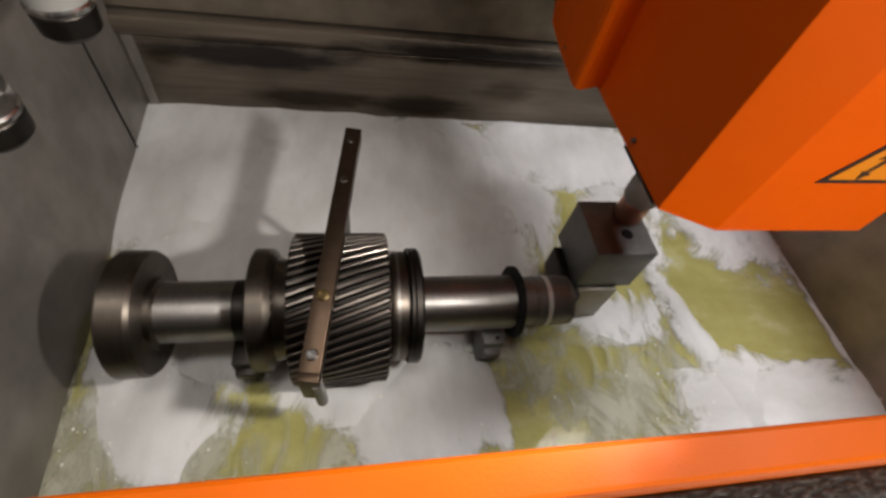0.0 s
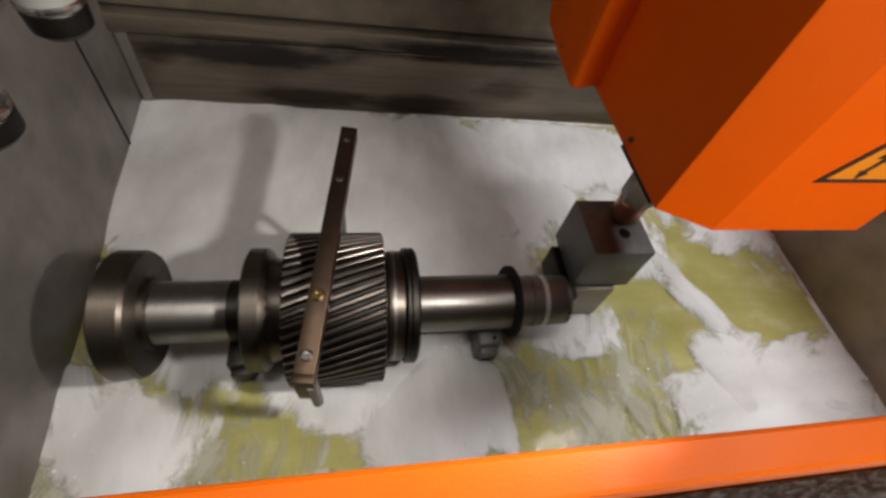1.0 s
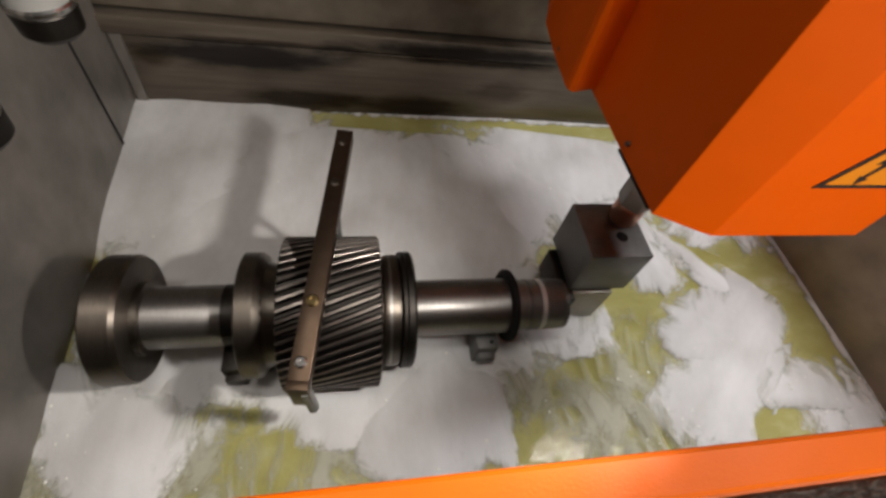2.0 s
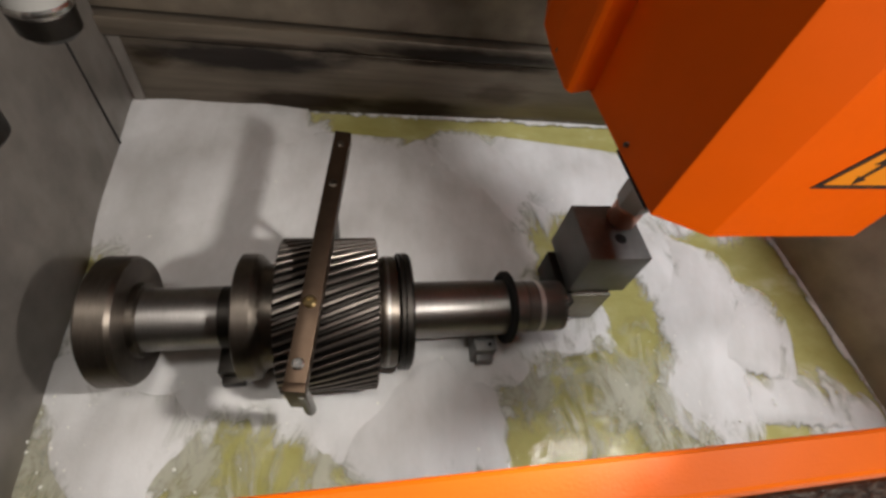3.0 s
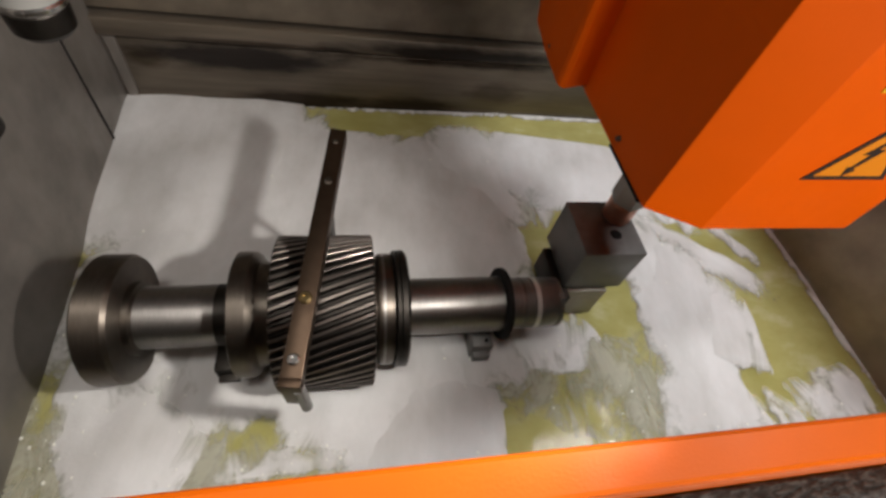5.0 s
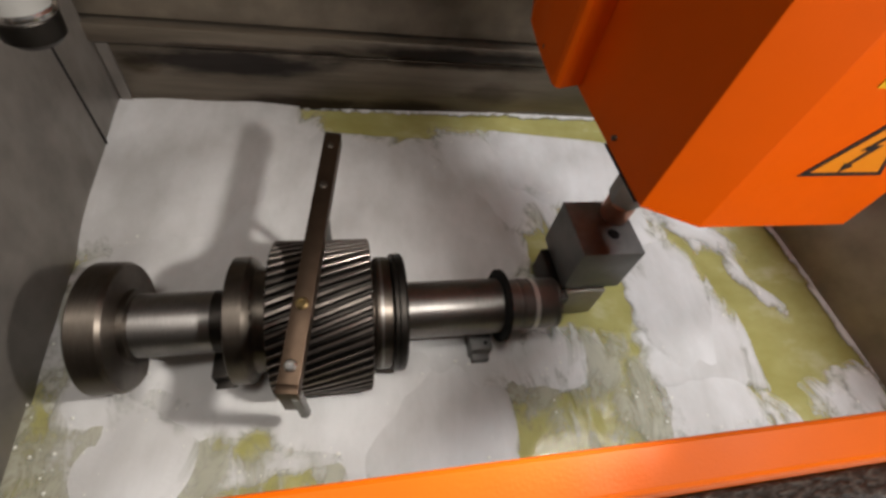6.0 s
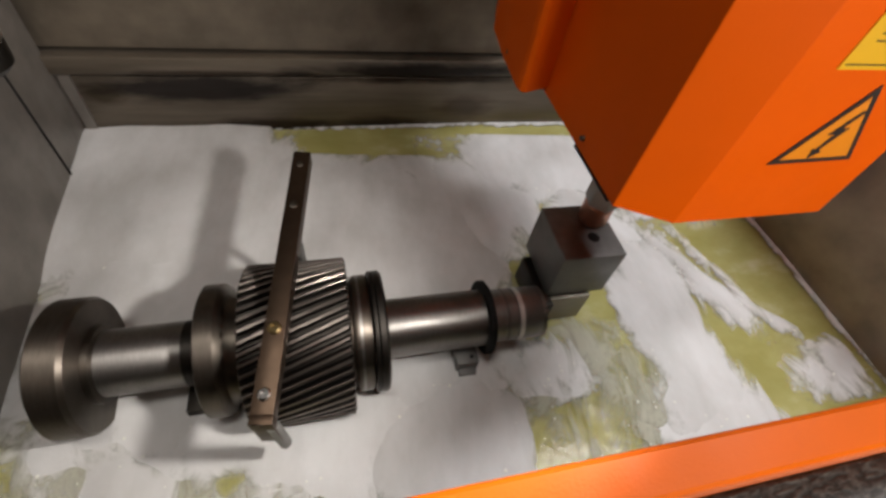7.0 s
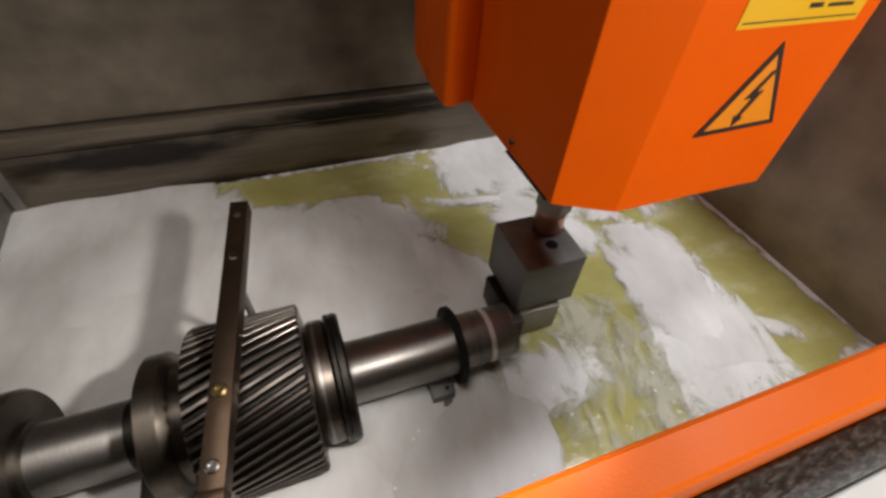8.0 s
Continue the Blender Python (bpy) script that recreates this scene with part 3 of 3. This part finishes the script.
# ---- supports standing in the coolant ----
def support(name, x0, x1, y0, y1, top, mat, label):
    t = thing(name, pose(0, 0, 0), label, "support")
    part("foot", box(x0, x1, y0, y1, 0.08, top, 0.002), mat, t, "", 30)
    part("cap", box(x0 + 0.004, x1 - 0.004, y0 - 0.012, y0 + 0.03, top - 0.045, top - 0.022, 0.002), mat, t, "", 30)
    # black disc that paints the dark inside of the block's hole
    part("screw", lathe([(0, 0), (0, 0.004), (0.002, 0.004), (0.002, 0)], 16, "Z"), RUBBER, t).location = ((x0 + x1) / 2 + 0.008, y0 + 0.012, top)
    return t


support("rest_block", 0.420, 0.462, -0.035, 0.05, 0.567, BLOCK, "small grey steel rest block under the journal")
support("rest_block", -0.045, 0.0, -0.045, 0.05, 0.556, DARK, "dark steel rest block under the shaft beside the collar")


# ---- contact block and hood ----
def contact_block():
    t = thing("contact_block", pose(0, 0, 0), "milled grey steel contact block hanging under the orange hood", "contact block")
    part("block", box(0.622, 0.7496, 0.0654, 0.198, 0.6072, 0.7277, 0.0015), BLOCK, t, "", 30)
    part("pad", box(0.606, 0.632, 0.042, 0.170, 0.535, 0.6065, 0.003), DARK, t, "blackened contact pad", 30)
    part("lower_plate", box(0.633, 0.722, 0.058, 0.18, 0.44, 0.6030, 0.002), OCHRE, t, "pale lower plate", 30)
    cx, cy = 0.716, 0.160
    part("copper_collar", lathe([(0.7275, 0), (0.7275, 0.025), (0.733, 0.029), (0.772, 0.029), (0.778, 0.025), (0.778, 0)], 40, "Z"), COPPER, t, "copper collar", 30).location = (cx, cy, 0)
    nut = prism([(0.034 * math.cos(math.pi * k / 3 + 0.3), 0.034 * math.sin(math.pi * k / 3 + 0.3)) for k in range(6)], 0.778, 0.842, 0.002)
    part("hex_nut", nut, PALE, t, "pale grey hexagonal nut", 30).location = (cx, cy, 0)
    part("stem", lathe([(0.842, 0), (0.842, 0.026), (1.02, 0.026), (1.02, 0)], 40, "Z"), BLOCK, t, "", 30).location = (cx, cy, 0)
    # no hole is cut: a black disc paints its shade
    part("slot_shade", lathe([(0.7270, 0), (0.7270, 0.012), (0.7282, 0.012), (0.7282, 0)], 24, "Z"), RUBBER, t, "flat black disc for the shade in a drilled hole").location = (0.700, 0.113, 0)
    return t


contact_block()


def hood():
    t = thing("orange_hood", pose(0, 0, 0), "faceted orange enamelled machine hood with warning sign, hanging over the tank", "machine hood")
    poly = [(0.793, -0.0927), (0.5866, -0.0927), (0.525, -0.0605), (0.525, 0.412), (0.855, 0.412), (0.855, -0.0605)]
    part("shell", prism(poly, 1.0086, 1.85, 0.001), ORANGE, t)
    side = [(0.524, 0.161), (0.486, 0.149), (0.480, 0.153), (0.478, 0.162), (0.483, 0.245), (0.493, 0.329), (0.521, 0.411), (0.524, 0.411)]
    part("side_panel", prism(side, 1.018, 1.85, 0.001), ORANGE, t)
    part("side_panel", prism([(1.38 - x, y) for x, y in side][::-1], 1.018, 1.85, 0.001), ORANGE, t)
    # unseen arm, set low to block overhead light from the middle foam
    part("unseen_arm", box(0.55, 0.83, 0.413, BACK + 0.012, 1.08, 1.8, 0.003), ORANGE, t, "", 20)
    y = -0.0927
    # warning sign
    tri = [(0.645, 1.092), (0.7505, 1.0945), (0.6975, 1.181)]
    c = Vector((sum(p[0] for p in tri) / 3, sum(p[1] for p in tri) / 3))

    def plate(pts, d0, d1):
        bm = bmesh.new()
        a = [bm.verts.new((px, y - d0, pz)) for px, pz in pts]
        b = [bm.verts.new((px, y - d1, pz)) for px, pz in pts]
        n = len(pts)
        bm.faces.new(b), bm.faces.new(a[::-1])
        for i in range(n):
            bm.faces.new((a[i], a[(i + 1) % n], b[(i + 1) % n], b[i]))
        bmesh.ops.recalc_face_normals(bm, faces=bm.faces)
        return bm

    sign = part("warning_sign", plate(tri, -0.001, 0.0012), BLACK_PRINT, t, "black-edged amber lightning warning triangle")
    inner = [tuple(c + (Vector(p) - c) * 0.80) for p in tri]
    part("sign_face", plate(inner, 0.0005, 0.0018), SIGN, sign, "amber face")
    bolt = [(0.703, 1.155), (0.686, 1.128), (0.695, 1.129), (0.688, 1.111), (0.684, 1.112), (0.688, 1.099), (0.698, 1.108), (0.693, 1.110), (0.706, 1.136), (0.697, 1.135), (0.709, 1.156)]
    part("lightning_mark", plate(bolt, 0.001, 0.0024), BLACK_PRINT, sign, "black lightning arrow")
    lab = part("label_plate", plate([(0.630, 1.195), (0.772, 1.195), (0.772, 1.285), (0.630, 1.285)], -0.001, 0.0012), LABEL, t, "yellow printed label")
    for x0, x1, z, h in ((0.634, 0.768, 1.199, 0.0012), (0.702, 0.718, 1.208, 0.004), (0.724, 0.755, 1.208, 0.003), (0.645, 0.755, 1.219, 0.0012), (0.645, 0.755, 1.225, 0.0012),
                         (0.652, 0.674, 1.234, 0.004), (0.690, 0.755, 1.234, 0.003), (0.690, 0.755, 1.242, 0.003), (0.645, 0.755, 1.252, 0.0012), (0.650, 0.750, 1.262, 0.008)):
        part("print_bar", plate([(x0, z), (x1, z), (x1, z + h), (x0, z + h)], 0.0006, 0.0016), BLACK_PRINT, lab)
    for x, yy, z in ((0.525, 0.039, 1.026), (0.486, 0.232, 1.032)):
        part("screw", lathe([(-0.004, 0), (-0.004, 0.0032), (0.0, 0.0038), (0.0, 0)], 16), DULL, t, "small steel screw", 30).location = (x, yy, z)
    part("gasket", box(0.5235, 0.528, -0.050, 0.05, 1.0048, 1.0083, 0.001), RUBBER, t, "black rubber edge strip")
    return t


hood()


def nozzle(x, y, z, barrel, stepped=False):
    t = thing("spray_nozzle", pose(x, y, z), "steel spray nozzle with a bright ring, hanging by the tank side", "nozzle", "spray nozzles")
    part("ring", lathe([(0.020, 0), (0.020, 0.0375), (0.0225, 0.039), (0.027, 0.039), (0.030, 0.037), (0.030, 0)], 48, "Z"), CHROME, t, "bright steel ring", 30)
    part("tip", lathe([(-0.016, 0), (-0.016, 0.029), (-0.008, 0.036), (0.018, 0.0378), (0.020, 0.0368), (0.020, 0)], 48, "Z"), DARK, t, "dark tip", 30)
    if stepped:
        part("sleeve", lathe([(0.03, 0), (0.03, 0.0365), (0.064, 0.0365), (0.068, 0.033), (0.068, 0)], 48, "Z"), TURNED, t, "turned sleeve", 30)
        nut = prism([(0.034 * math.cos(math.pi * k / 3 + 0.4), 0.034 * math.sin(math.pi * k / 3 + 0.4)) for k in range(6)], 0.068, 0.098, 0.002)
        part("hex_nut", nut, BLOCK, t, "grey hexagonal nut", 30)
        part("neck", lathe([(0.098, 0), (0.098, 0.024), (0.118, 0.024), (0.122, 0.031), (0.30, 0.031), (0.30, 0)], 48, "Z"), barrel, t, "stepped neck", 30)
        part("clip", lathe([(0.126, 0.0305), (0.126, 0.0345), (0.134, 0.0345), (0.134, 0.0305)], 48, "Z"), CHROME, t, "bright hose clip", 30)
    else:
        part("body", lathe([(0.03, 0), (0.03, 0.036), (0.30, 0.036), (0.30, 0)], 48, "Z"), barrel, t, "plain pale barrel", 30)
    part("bracket", box(LEFT - x, -0.02, -0.012, 0.012, 0.20, 0.23, 0.002), SIDE_SHEET, t)
    return t


# ---- nozzles on the left wall ----
nozzle(-0.191, 0.262, 0.997, WHITE_PAINT)
nozzle(-0.240, 0.105, 0.951, SIDE_SHEET, True)


def motions():
    """The coolant rises as the tank fills, and the foam drifts on it."""
    walk(WATER, [(t, pose(0, 0, z - 0.012)) for t, z in LEVEL])
    for ob, rows in FOAM_RAFTS:
        walk(ob, [(t, pose(x, y, level(t) - 0.006, 0, 0, turn)) for t, x, y, turn in rows])


motions()
